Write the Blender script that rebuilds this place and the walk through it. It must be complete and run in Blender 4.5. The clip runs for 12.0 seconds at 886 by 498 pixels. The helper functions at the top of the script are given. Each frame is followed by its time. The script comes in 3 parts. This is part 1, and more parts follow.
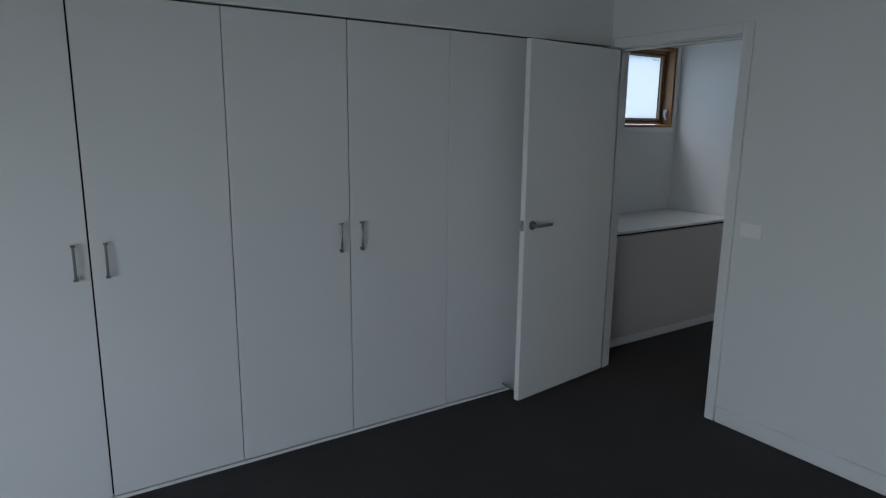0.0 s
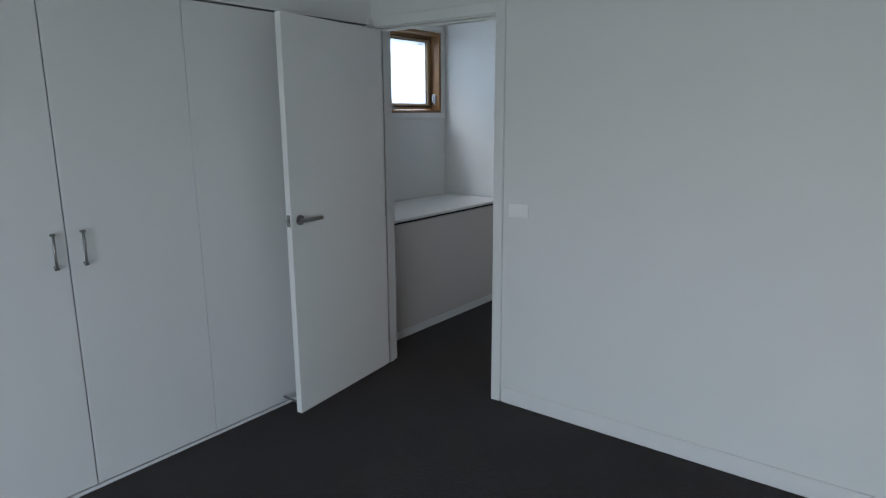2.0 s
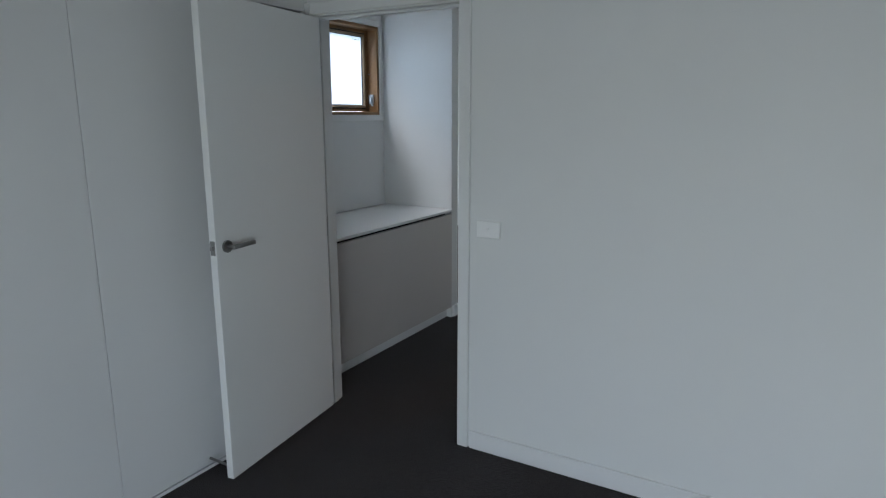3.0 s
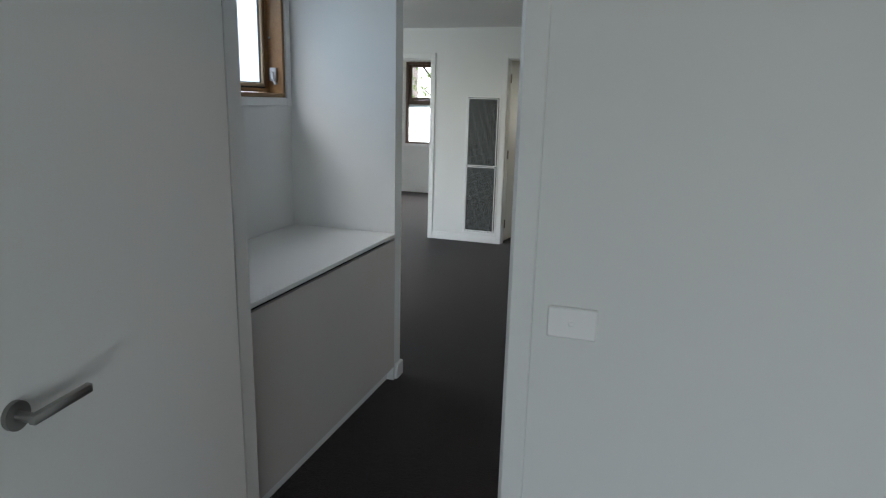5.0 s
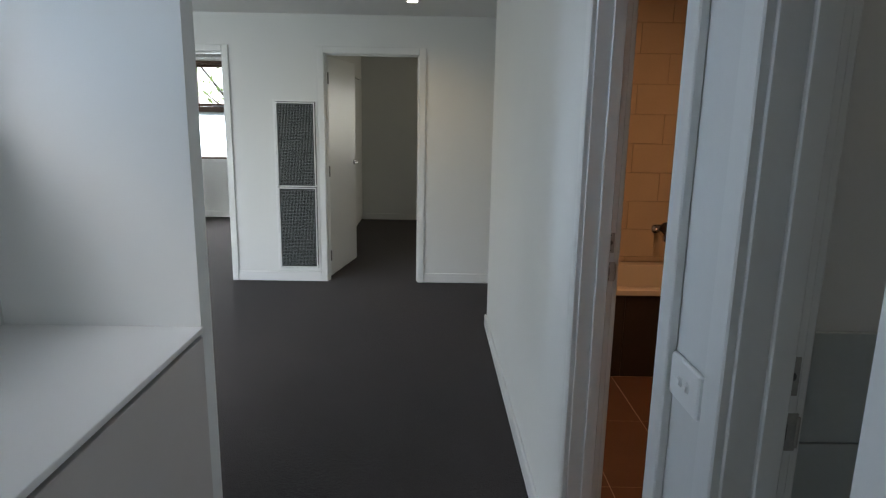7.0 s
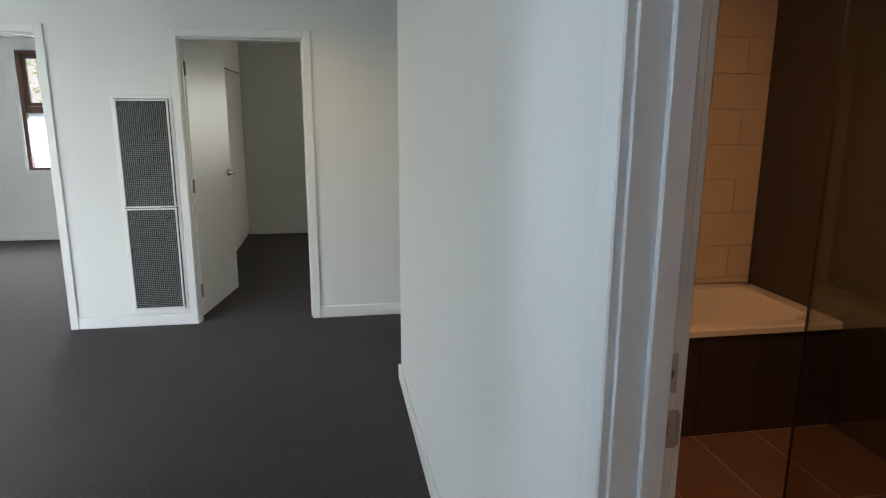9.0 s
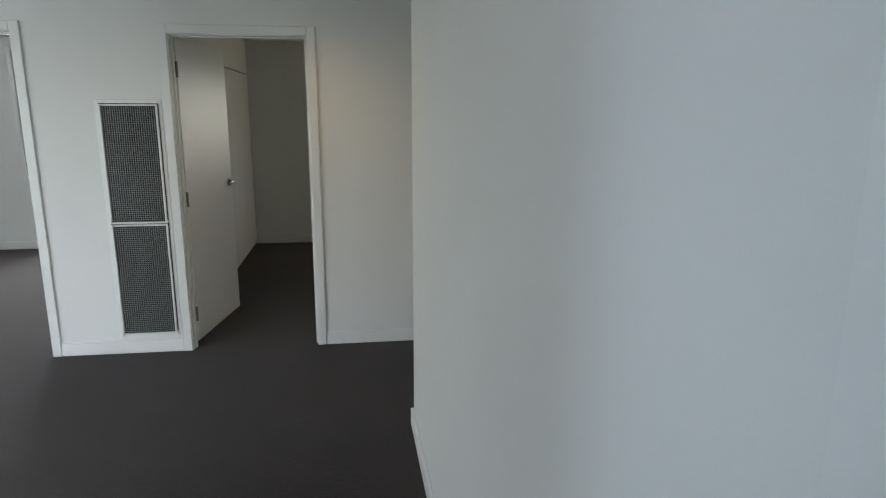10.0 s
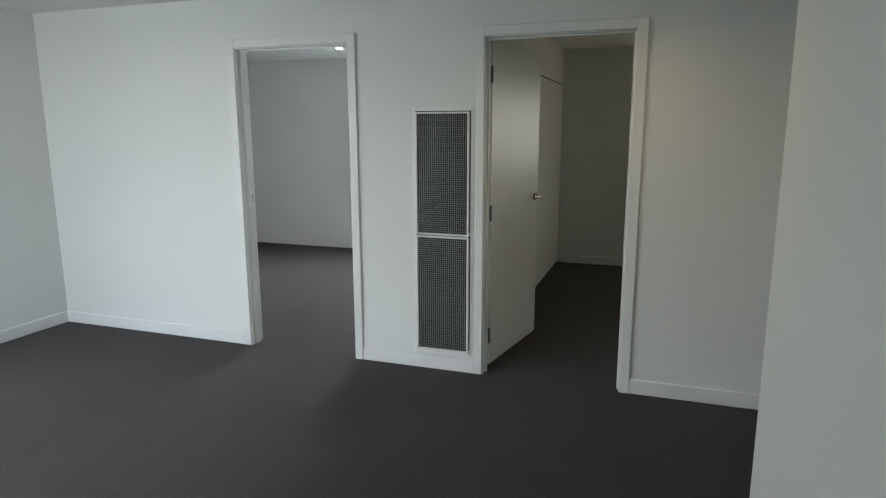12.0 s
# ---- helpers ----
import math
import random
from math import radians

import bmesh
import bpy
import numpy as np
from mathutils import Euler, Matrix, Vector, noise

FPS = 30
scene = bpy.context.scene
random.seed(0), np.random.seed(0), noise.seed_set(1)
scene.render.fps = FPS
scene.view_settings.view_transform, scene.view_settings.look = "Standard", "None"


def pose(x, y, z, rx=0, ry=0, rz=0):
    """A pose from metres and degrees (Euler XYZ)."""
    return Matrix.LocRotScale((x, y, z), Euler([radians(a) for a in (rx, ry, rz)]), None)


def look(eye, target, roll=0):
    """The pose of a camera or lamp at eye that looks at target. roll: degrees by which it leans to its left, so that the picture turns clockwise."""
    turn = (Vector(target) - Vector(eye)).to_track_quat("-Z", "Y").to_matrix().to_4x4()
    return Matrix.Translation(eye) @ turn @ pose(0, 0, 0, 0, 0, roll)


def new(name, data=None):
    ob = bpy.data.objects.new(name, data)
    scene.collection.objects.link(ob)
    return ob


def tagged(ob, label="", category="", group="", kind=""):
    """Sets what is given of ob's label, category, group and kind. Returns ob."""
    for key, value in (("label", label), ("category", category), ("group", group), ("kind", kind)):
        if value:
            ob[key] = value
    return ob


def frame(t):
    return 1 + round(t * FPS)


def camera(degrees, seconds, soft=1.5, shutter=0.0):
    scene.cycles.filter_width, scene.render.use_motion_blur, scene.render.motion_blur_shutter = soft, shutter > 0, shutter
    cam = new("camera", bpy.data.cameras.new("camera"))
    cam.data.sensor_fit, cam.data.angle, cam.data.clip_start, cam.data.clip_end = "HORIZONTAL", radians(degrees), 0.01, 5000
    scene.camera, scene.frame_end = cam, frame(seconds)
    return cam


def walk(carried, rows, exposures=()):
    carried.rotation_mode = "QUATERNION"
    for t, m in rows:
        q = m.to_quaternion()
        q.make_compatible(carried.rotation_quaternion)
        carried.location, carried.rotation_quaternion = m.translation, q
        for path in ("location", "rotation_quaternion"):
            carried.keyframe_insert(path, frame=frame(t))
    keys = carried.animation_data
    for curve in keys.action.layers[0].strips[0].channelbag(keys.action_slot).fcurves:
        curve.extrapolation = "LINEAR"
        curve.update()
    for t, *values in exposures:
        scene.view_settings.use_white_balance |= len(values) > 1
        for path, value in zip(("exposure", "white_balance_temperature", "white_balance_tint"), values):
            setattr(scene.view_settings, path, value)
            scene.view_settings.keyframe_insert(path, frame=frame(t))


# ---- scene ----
cam = camera(70.2, 12.0, soft=1.2)
PATH = [
    (0, (2.8, -3.078, 1.616), (1.166, -1.995, 1.22), 0.7),
    (0.5, (2.808, -3.05, 1.609), (1.311, -1.786, 1.205), 0.6),
    (1, (2.827, -3.009, 1.6), (1.45, -1.617, 1.188), 0.3),
    (1.5, (2.791, -2.901, 1.584), (1.497, -1.434, 1.168), -0.3),
    (2, (2.671, -2.805, 1.573), (1.48, -1.254, 1.156), -0.3),
    (2.5, (2.468, -2.681, 1.574), (1.391, -1.049, 1.157), -0.1),
    (3, (2.235, -2.502, 1.584), (1.25, -0.811, 1.17), -0.0),
    (5, (1.153, -1.448, 1.588), (0.558, 0.407, 1.134), 1.5),
    (5.5, (0.921, -1.03, 1.549), (0.45, 0.864, 1.114), 1.0),
    (6, (0.75, -0.616, 1.521), (0.432, 1.314, 1.105), 0.6),
    (6.5, (0.652, -0.366, 1.542), (0.516, 1.585, 1.128), 1.0),
    (7, (0.604, -0.226, 1.556), (0.63, 1.729, 1.139), 1.0),
    (9, (0.658, 0.781, 1.56), (0.983, 2.709, 1.136), 0.2),
    (9.5, (0.688, 1.067, 1.599), (1.009, 2.994, 1.17), 0.4),
    (10, (0.724, 1.277, 1.606), (0.997, 3.211, 1.178), 0.2),
    (10.5, (0.676, 1.442, 1.622), (0.888, 3.382, 1.185), 0.2),
    (11, (0.635, 1.628, 1.614), (0.635, 3.58, 1.177), 0.1),
    (11.5, (0.625, 1.771, 1.574), (0.221, 3.686, 1.162), -0.2),
    (12, (0.613, 1.869, 1.547), (-0.029, 3.725, 1.169), -0.1),
]
walk(cam, [(t, look(eye, target, roll)) for t, eye, target, roll in PATH],
     [(0, 1.13, 6150, 13), (0.5, 1.5, 6150, 13), (1.0, 1.66, 6200, 13), (2.0, 1.85, 6200, 13), (3.2, 1.85, 6250, 13), (5.0, 1.84, 6500, 12), (6.0, 1.88, 6450, 13), (6.5, 1.82, 6400, 13), (7.0, 1.98, 6400, 13), (9.0, 2.42, 6450, 12), (9.5, 2.32, 6450, 13), (10.0, 2.06, 6450, 13), (10.5, 1.9, 6500, 14), (11, 1.83, 6500, 13), (12, 1.83, 6500, 10)])

# ---- world and lights ----
world = bpy.data.worlds.new("sky")
scene.world = world
world.use_nodes = True
wn = world.node_tree.nodes
sky = wn.new("ShaderNodeTexSky")
sky.sky_type = "NISHITA"
sky.sun_disc = False
sky.sun_elevation, sky.sun_rotation = radians(52), radians(229)
sky.dust_density, sky.ozone_density = 3.0, 1.0
wn["Background"].inputs["Strength"].default_value = 0.15
world.node_tree.links.new(sky.outputs["Color"], wn["Background"].inputs["Color"])

sun_data = bpy.data.lights.new("sun", "SUN")
sun_data.energy, sun_data.angle, sun_data.color = 0.9, radians(40), (0.95, 0.97, 1.0)
sun = new("sun", sun_data)
sun.matrix_basis = look((-7, -6, 12), (0, 0, 0))


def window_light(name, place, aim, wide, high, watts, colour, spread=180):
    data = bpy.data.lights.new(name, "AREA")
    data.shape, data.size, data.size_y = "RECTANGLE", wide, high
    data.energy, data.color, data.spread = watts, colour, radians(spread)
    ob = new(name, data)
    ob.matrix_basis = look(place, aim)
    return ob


COOL = (0.86, 0.95, 1.0)
window_light("bedroom_daylight", (2.45, -4.98, 0.85), (2.45, -3.0, -0.6), 2.6, 1.0, 18.0, (0.86, 0.95, 1.0))
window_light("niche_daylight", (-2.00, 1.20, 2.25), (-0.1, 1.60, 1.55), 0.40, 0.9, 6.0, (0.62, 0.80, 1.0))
window_light("living_daylight", (-3.88, 2.85, 1.35), (1.0, 2.2, 0.9), 1.6, 1.8, 6.8, COOL)
# no window is known on this side; lamp added to brighten the far wall
window_light("living_south_fill", (-2.85, 1.83, 1.4), (-3.5, 3.8, 0.2), 1.6, 1.7, 10.2, COOL, 140)
# fill lamp added at the east end, where no window is known
window_light("living_east_fill", (4.29, 4.95, 1.4), (2.0, 5.0, 0.0), 0.8, 1.5, 1.2, COOL)
window_light("study_daylight", (-2.4, 9.34, 1.21), (-2.45, 8.0, 0.55), 1.1, 0.60, 19, (0.95, 0.985, 0.98), 130)
window_light("rear_room_daylight", (1.7, 9.12, 1.5), (0.2, 7.6, 0.7), 0.9, 0.9, 2.2, (1.0, 0.92, 0.68))


def spot_light(name, place, watts, colour, angle=95):
    data = bpy.data.lights.new(name, "SPOT")
    data.energy, data.color, data.spot_size, data.spot_blend, data.shadow_soft_size = watts, colour, radians(angle), 1.0, 0.035
    ob = new(name, data)
    ob.matrix_basis = look(place, (place[0], place[1] + 0.001, 0))
    return ob


# ---- materials ----
def material(name, colour, rough=0.5, metal=0.0, vary=0.04, scale=3.0, grain=120.0, bump=0.05, depth=0.001, coat=0.0):
    m = bpy.data.materials.new(name)
    m.use_nodes = True
    n, l = m.node_tree.nodes, m.node_tree.links
    b = n["Principled BSDF"]
    b.inputs["Roughness"].default_value, b.inputs["Metallic"].default_value = rough, metal
    b.inputs["Coat Weight"].default_value = coat
    co = n.new("ShaderNodeTexCoord")
    big, small = n.new("ShaderNodeTexNoise"), n.new("ShaderNodeTexNoise")
    big.inputs["Scale"].default_value, small.inputs["Scale"].default_value = scale, grain
    big.inputs["Detail"].default_value, small.inputs["Detail"].default_value = 4.0, 3.0
    for t in (big, small):
        l.new(co.outputs["Object"], t.inputs["Vector"])
    mix = n.new("ShaderNodeMix")
    mix.data_type = "FLOAT"
    mix.inputs[0].default_value = 0.4
    l.new(big.outputs["Fac"], mix.inputs[2])
    l.new(small.outputs["Fac"], mix.inputs[3])
    ramp = n.new("ShaderNodeMapRange")
    ramp.inputs["From Min"].default_value, ramp.inputs["From Max"].default_value = 0.3, 0.7
    ramp.inputs["To Min"].default_value, ramp.inputs["To Max"].default_value = 1 - vary, 1 + vary
    l.new(mix.outputs[0], ramp.inputs["Value"])
    tint = n.new("ShaderNodeVectorMath")
    tint.operation = "SCALE"
    tint.inputs[0].default_value = colour
    l.new(ramp.outputs["Result"], tint.inputs["Scale"])
    l.new(tint.outputs[0], b.inputs["Base Color"])
    bp = n.new("ShaderNodeBump")
    bp.inputs["Strength"].default_value, bp.inputs["Distance"].default_value = bump, depth
    l.new(small.outputs["Fac"], bp.inputs["Height"])
    l.new(bp.outputs["Normal"], b.inputs["Normal"])
    return m


WALL = material("wall_paint", (0.73, 0.735, 0.72), 0.62, vary=0.02, scale=1.3, grain=260, bump=0.10, depth=0.0006)
CEIL = material("ceiling_paint", (0.80, 0.80, 0.79), 0.8, vary=0.02, scale=1.0, grain=200, bump=0.05)
GLOSS = material("white_enamel", (0.77, 0.77, 0.76), 0.32, vary=0.02, scale=2.0, grain=90, bump=0.06, depth=0.0005)
TRIM = material("trim_enamel", (0.745, 0.75, 0.735), 0.36, vary=0.02, scale=2.0, grain=90, bump=0.06, depth=0.0005)
DOOR = material("door_enamel", (0.78, 0.785, 0.77), 0.38, vary=0.02, scale=1.5, grain=140, bump=0.10, depth=0.0004)
MELAMINE = material("white_melamine", (0.74, 0.745, 0.74), 0.42, vary=0.015, scale=1.2, grain=320, bump=0.05, depth=0.0003)
TOPMAT = material("worktop_laminate", (0.80, 0.80, 0.785), 0.30, vary=0.015, scale=2.0, grain=300, bump=0.03, depth=0.0003)
PANEL = material("grey_laminate", (0.56, 0.52, 0.495), 0.45, vary=0.02, scale=2.0, grain=300, bump=0.04, depth=0.0003)
# near-black that stands for shade inside the wardrobes and the bench groove
DARK = material("shade_black", (0.012, 0.012, 0.012), 0.9)
STEEL = material("satin_steel", (0.30, 0.295, 0.285), 0.34, 1.0, vary=0.05, scale=20, grain=400, bump=0.05, depth=0.0002)
STRIKE = material("worn_strike_steel", (0.42, 0.40, 0.37), 0.42, 1.0, vary=0.12, scale=30, grain=300, bump=0.1, depth=0.0002)
HINGE = material("hinge_steel", (0.24, 0.235, 0.22), 0.5, 0.8, vary=0.1, scale=20, grain=200)
CHROME = material("chrome", (0.72, 0.72, 0.72), 0.12, 1.0, vary=0.02)
ALU = material("grille_aluminium", (0.42, 0.445, 0.445), 0.45, 0.3, vary=0.04, scale=12, grain=200)
# dark filter colour, deepened for the shaded recess behind the mesh
FILTER = material("grille_filter", (0.014, 0.017, 0.015), 0.95, vary=0.25, scale=8, grain=300, bump=0.3)
PLASTIC = material("white_plastic", (0.85, 0.85, 0.835), 0.35, vary=0.01)
# dark grey for the shade in the strike plate holes
HOLE_SHADE = material("latch_hole_shade", (0.10, 0.095, 0.09), 0.6)
RUBBER = material("black_gasket", (0.02, 0.02, 0.02), 0.7)
CREAM = material("cream_glazed_tile", (0.72, 0.62, 0.48), 0.22, vary=0.05, scale=5, grain=60, bump=0.06, coat=0.3)
GROUT = material("tile_grout", (0.60, 0.51, 0.41), 0.9, vary=0.1)
BROWN = material("dark_brown_tile", (0.052, 0.042, 0.038), 0.34, vary=0.12, scale=6, grain=90, bump=0.08)
TERRA = material("bath_floor_tile", (0.18, 0.10, 0.075), 0.42, vary=0.12, scale=5, grain=110, bump=0.12)
WINDER = material("winder_grey_metal", (0.34, 0.36, 0.39), 0.42, 0.5, vary=0.05)
GREYTILE = material("grey_wall_tile", (0.46, 0.50, 0.50), 0.30, vary=0.04, scale=5, grain=90)
ENAMEL = material("bath_enamel", (0.82, 0.78, 0.70), 0.10, vary=0.01, bump=0.0, coat=0.4)
BARK = material("bark", (0.14, 0.11, 0.085), 0.9, vary=0.3, scale=8, grain=60, bump=0.5, depth=0.01)
GRASS = material("outside_ground", (0.10, 0.12, 0.06), 0.95, vary=0.3, scale=2, grain=40, bump=0.5, depth=0.01)
BOARD = material("weathered_cladding", (0.55, 0.43, 0.41), 0.7, vary=0.12, scale=4, grain=60, bump=0.2)
ROOFING = material("roof_sheet", (0.20, 0.21, 0.22), 0.5, vary=0.1)


def carpet_material():
    m = material("charcoal_carpet", (0.0315, 0.0258, 0.0255), 1.0, vary=0.22, scale=2.6, grain=150, bump=0.0)
    n, l = m.node_tree.nodes, m.node_tree.links
    b = n["Principled BSDF"]
    b.inputs["Sheen Weight"].default_value, b.inputs["Sheen Roughness"].default_value = 0.12, 0.5
    b.inputs["Specular IOR Level"].default_value = 0.1
    co = n.new("ShaderNodeTexCoord")
    loop = n.new("ShaderNodeTexVoronoi")
    loop.inputs["Scale"].default_value = 190.0
    l.new(co.outputs["Object"], loop.inputs["Vector"])
    bp = n.new("ShaderNodeBump")
    bp.inputs["Strength"].default_value, bp.inputs["Distance"].default_value = 0.9, 0.004
    l.new(loop.outputs["Distance"], bp.inputs["Height"])
    l.new(bp.outputs["Normal"], b.inputs["Normal"])
    tuft, level, shade = n.new("ShaderNodeTexNoise"), n.new("ShaderNodeMapRange"), n.new("ShaderNodeVectorMath")
    tuft.inputs["Scale"].default_value, tuft.inputs["Detail"].default_value, tuft.inputs["Roughness"].default_value = 75.0, 6.0, 0.75
    level.inputs["From Min"].default_value, level.inputs["From Max"].default_value = 0.35, 0.65
    level.inputs["To Min"].default_value, level.inputs["To Max"].default_value = 0.45, 1.7
    shade.operation = "SCALE"
    l.new(co.outputs["Object"], tuft.inputs["Vector"])
    l.new(tuft.outputs["Fac"], level.inputs["Value"])
    l.new(b.inputs["Base Color"].links[0].from_socket, shade.inputs[0])
    l.new(level.outputs["Result"], shade.inputs["Scale"])
    l.new(shade.outputs[0], b.inputs["Base Color"])
    return m


CARPET = carpet_material()


def wood_material(name, light, dark, rough=0.4):
    m = bpy.data.materials.new(name)
    m.use_nodes = True
    n, l = m.node_tree.nodes, m.node_tree.links
    b = n["Principled BSDF"]
    b.inputs["Roughness"].default_value = rough
    co, mp = n.new("ShaderNodeTexCoord"), n.new("ShaderNodeMapping")
    mp.inputs["Scale"].default_value = (30, 4, 30)
    grain = n.new("ShaderNodeTexNoise")
    grain.inputs["Scale"].default_value, grain.inputs["Detail"].default_value, grain.inputs["Distortion"].default_value = 3.0, 6.0, 0.8
    ramp = n.new("ShaderNodeMix")
    ramp.data_type = "RGBA"
    ramp.inputs[6].default_value, ramp.inputs[7].default_value = (*dark, 1), (*light, 1)
    l.new(co.outputs["Object"], mp.inputs["Vector"])
    l.new(mp.outputs["Vector"], grain.inputs["Vector"])
    l.new(grain.outputs["Fac"], ramp.inputs[0])
    l.new(ramp.outputs[2], b.inputs["Base Color"])
    bp = n.new("ShaderNodeBump")
    bp.inputs["Strength"].default_value, bp.inputs["Distance"].default_value = 0.15, 0.001
    l.new(grain.outputs["Fac"], bp.inputs["Height"])
    l.new(bp.outputs["Normal"], b.inputs["Normal"])
    return m


TIMBER = wood_material("stained_window_timber", (0.33, 0.185, 0.075), (0.17, 0.085, 0.032))
SASHWOOD = wood_material("pale_sash_timber", (0.40, 0.31, 0.21), (0.27, 0.20, 0.13))
TIMBER_DARK = wood_material("dark_window_timber", (0.14, 0.075, 0.045), (0.07, 0.036, 0.022))


def frosted_material():
    m = bpy.data.materials.new("frosted_glass")
    m.use_nodes = True
    n, l = m.node_tree.nodes, m.node_tree.links
    out, tr, gl, mix = n["Material Output"], n.new("ShaderNodeBsdfTranslucent"), n.new("ShaderNodeBsdfGlossy"), n.new("ShaderNodeMixShader")
    tr.inputs["Color"].default_value = (0.52, 0.56, 0.585, 1)
    gl.inputs["Roughness"].default_value = 0.35
    mix.inputs[0].default_value = 0.05
    l.new(tr.outputs[0], mix.inputs[1])
    l.new(gl.outputs[0], mix.inputs[2])
    l.new(mix.outputs[0], out.inputs["Surface"])
    return m


def glass_material(name, colour=(1, 1, 1), gloss=0.08, rough=0.0):
    m = bpy.data.materials.new(name)
    m.use_nodes = True
    n, l = m.node_tree.nodes, m.node_tree.links
    out, tr, gl, mix = n["Material Output"], n.new("ShaderNodeBsdfTransparent"), n.new("ShaderNodeBsdfGlossy"), n.new("ShaderNodeMixShader")
    tr.inputs["Color"].default_value = (*colour, 1)
    gl.inputs["Roughness"].default_value = rough
    mix.inputs[0].default_value = gloss
    l.new(tr.outputs[0], mix.inputs[1])
    l.new(gl.outputs[0], mix.inputs[2])
    l.new(mix.outputs[0], out.inputs["Surface"])
    return m


FROST = frosted_material()
GLASS = glass_material("window_glass", (0.96, 0.98, 0.97), 0.06)
SCREEN = glass_material("shower_glass", (0.78, 0.80, 0.78), 0.10)


def glow_material(name, colour, strength):
    m = bpy.data.materials.new(name)
    m.use_nodes = True
    b = m.node_tree.nodes["Principled BSDF"]
    b.inputs["Emission Color"].default_value, b.inputs["Emission Strength"].default_value = (*colour, 1), strength
    return m


LED = glow_material("led_lens", (1.0, 0.93, 0.78), 9.0)


# ---- building helpers ----
def box(bm, x0, x1, y0, y1, z0, z1, bevel=0.0, seg=1):
    got = bmesh.ops.create_cube(bm, size=1.0)
    v = got["verts"]
    for p in v:
        p.co = Vector(((x0 + x1) / 2 + p.co.x * (x1 - x0), (y0 + y1) / 2 + p.co.y * (y1 - y0), (z0 + z1) / 2 + p.co.z * (z1 - z0)))
    if bevel:
        edges = list({e for p in v for e in p.link_edges})
        bmesh.ops.bevel(bm, geom=edges, offset=bevel, segments=seg, affect="EDGES", profile=0.5)


def tube(bm, a, b, r, n=16, r2=None):
    a, b = Vector(a), Vector(b)
    turn = (b - a).to_track_quat("Z", "Y").to_matrix().to_4x4()
    m = Matrix.Translation((a + b) / 2) @ turn
    bmesh.ops.create_cone(bm, cap_ends=True, segments=n, radius1=r, radius2=r if r2 is None else r2, depth=(b - a).length, matrix=m)


def mesh_object(name, bm, mat, smooth=False):
    bmesh.ops.recalc_face_normals(bm, faces=bm.faces)
    me = bpy.data.meshes.new(name)
    bm.to_mesh(me)
    bm.free()
    me.materials.append(mat)
    if smooth:
        for p in me.polygons:
            p.use_smooth = True
        me.set_sharp_from_angle(angle=radians(40))
    return new(name, me)


def part(name, bm, mat, parent, label="", smooth=False):
    ob = mesh_object(name, bm, mat, smooth)
    ob.parent = parent
    return tagged(ob, label) if label else ob


def structure(name, bm, mat, label, category):
    return tagged(mesh_object(name, bm, mat), label, category, kind="structure")


def thing(name, label, category, m=None, group="", kind=""):
    ob = new(name)
    ob.empty_display_size = 0.1
    if m is not None:
        ob.matrix_basis = m
    return tagged(ob, label, category, group, kind)


def bars(*spans, bevel=0.0):
    bm = bmesh.new()
    for s in spans:
        box(bm, *s, bevel=bevel)
    return bm


# ---- shell: bedroom, hall, living room, rear rooms ----
H = 2.39
FAR = 5.55
BACK = 9.15
HALL, HALL_WALL = 1.030, 0.09
DOOR_H = 2.06

structure("floor", bars((-0.93, 4.43, -5.13, 1.70, -0.1, 0.0), (-5.42, 4.43, 1.70, 9.28, -0.1, 0.0)), CARPET, "dark charcoal loop-pile carpet laid through every room", "carpet")
structure("ceiling", bars((-0.93, 4.43, -5.13, 1.70, H, H + 0.1), (-5.42, 4.43, 1.70, 9.28, H, H + 0.1)), CEIL, "flat white plasterboard ceiling with downlights", "ceiling")

# bedroom
structure("wall_bedroom_north", bars((-0.62, 0.02, 0, 0.11, 0, H), (0.02, 0.885, 0, 0.11, DOOR_H + 0.02, H), (0.885, 4.3, 0, 0.11, 0, H)), WALL,
          "off-white painted plasterboard wall around the bedroom doorway", "wall")
structure("wall_bulkhead", bars((-0.62, 0.0, -4.07, 0.0, 2.095, H)), WALL, "off-white bulkhead above the built-in wardrobe doors", "wall")
structure("wall_bedroom_west", bars((-0.74, -0.62, -5.0, 0.11, 0, H), (-0.62, 0.0, -5.0, -4.07, 0, H)), WALL, "off-white wall behind and beside the wardrobe", "wall")
structure("wall_bedroom_south", bars((-0.62, 1.1, -5.12, -5.0, 0, H), (3.8, 4.42, -5.12, -5.0, 0, H), (1.1, 3.8, -5.12, -5.0, 2.25, H), (1.1, 3.8, -5.12, -5.0, 0, 0.3)), WALL,
          "off-white bedroom wall with a wide window opening", "wall")
structure("wall_bedroom_east", bars((4.3, 4.42, -5.0, 4.30, 0, H)), WALL, "plain off-white side wall", "wall")

# niche beside the hall
NX, NY = -0.775, 1.715
structure("wall_niche_west", bars((-0.92, NX, 0.11, 0.42, 0, H), (-0.92, NX, 1.66, NY, 0, H), (-0.92, NX, 0.42, 1.66, 0, 1.59), (-0.92, NX, 0.42, 1.66, 2.25, H)), WALL,
          "off-white niche wall below and around the timber window", "wall")
structure("wall_niche_north", bars((-0.92, -0.145, NY, 1.812, 0, H)), WALL, "off-white wall end beside the bench niche", "wall")
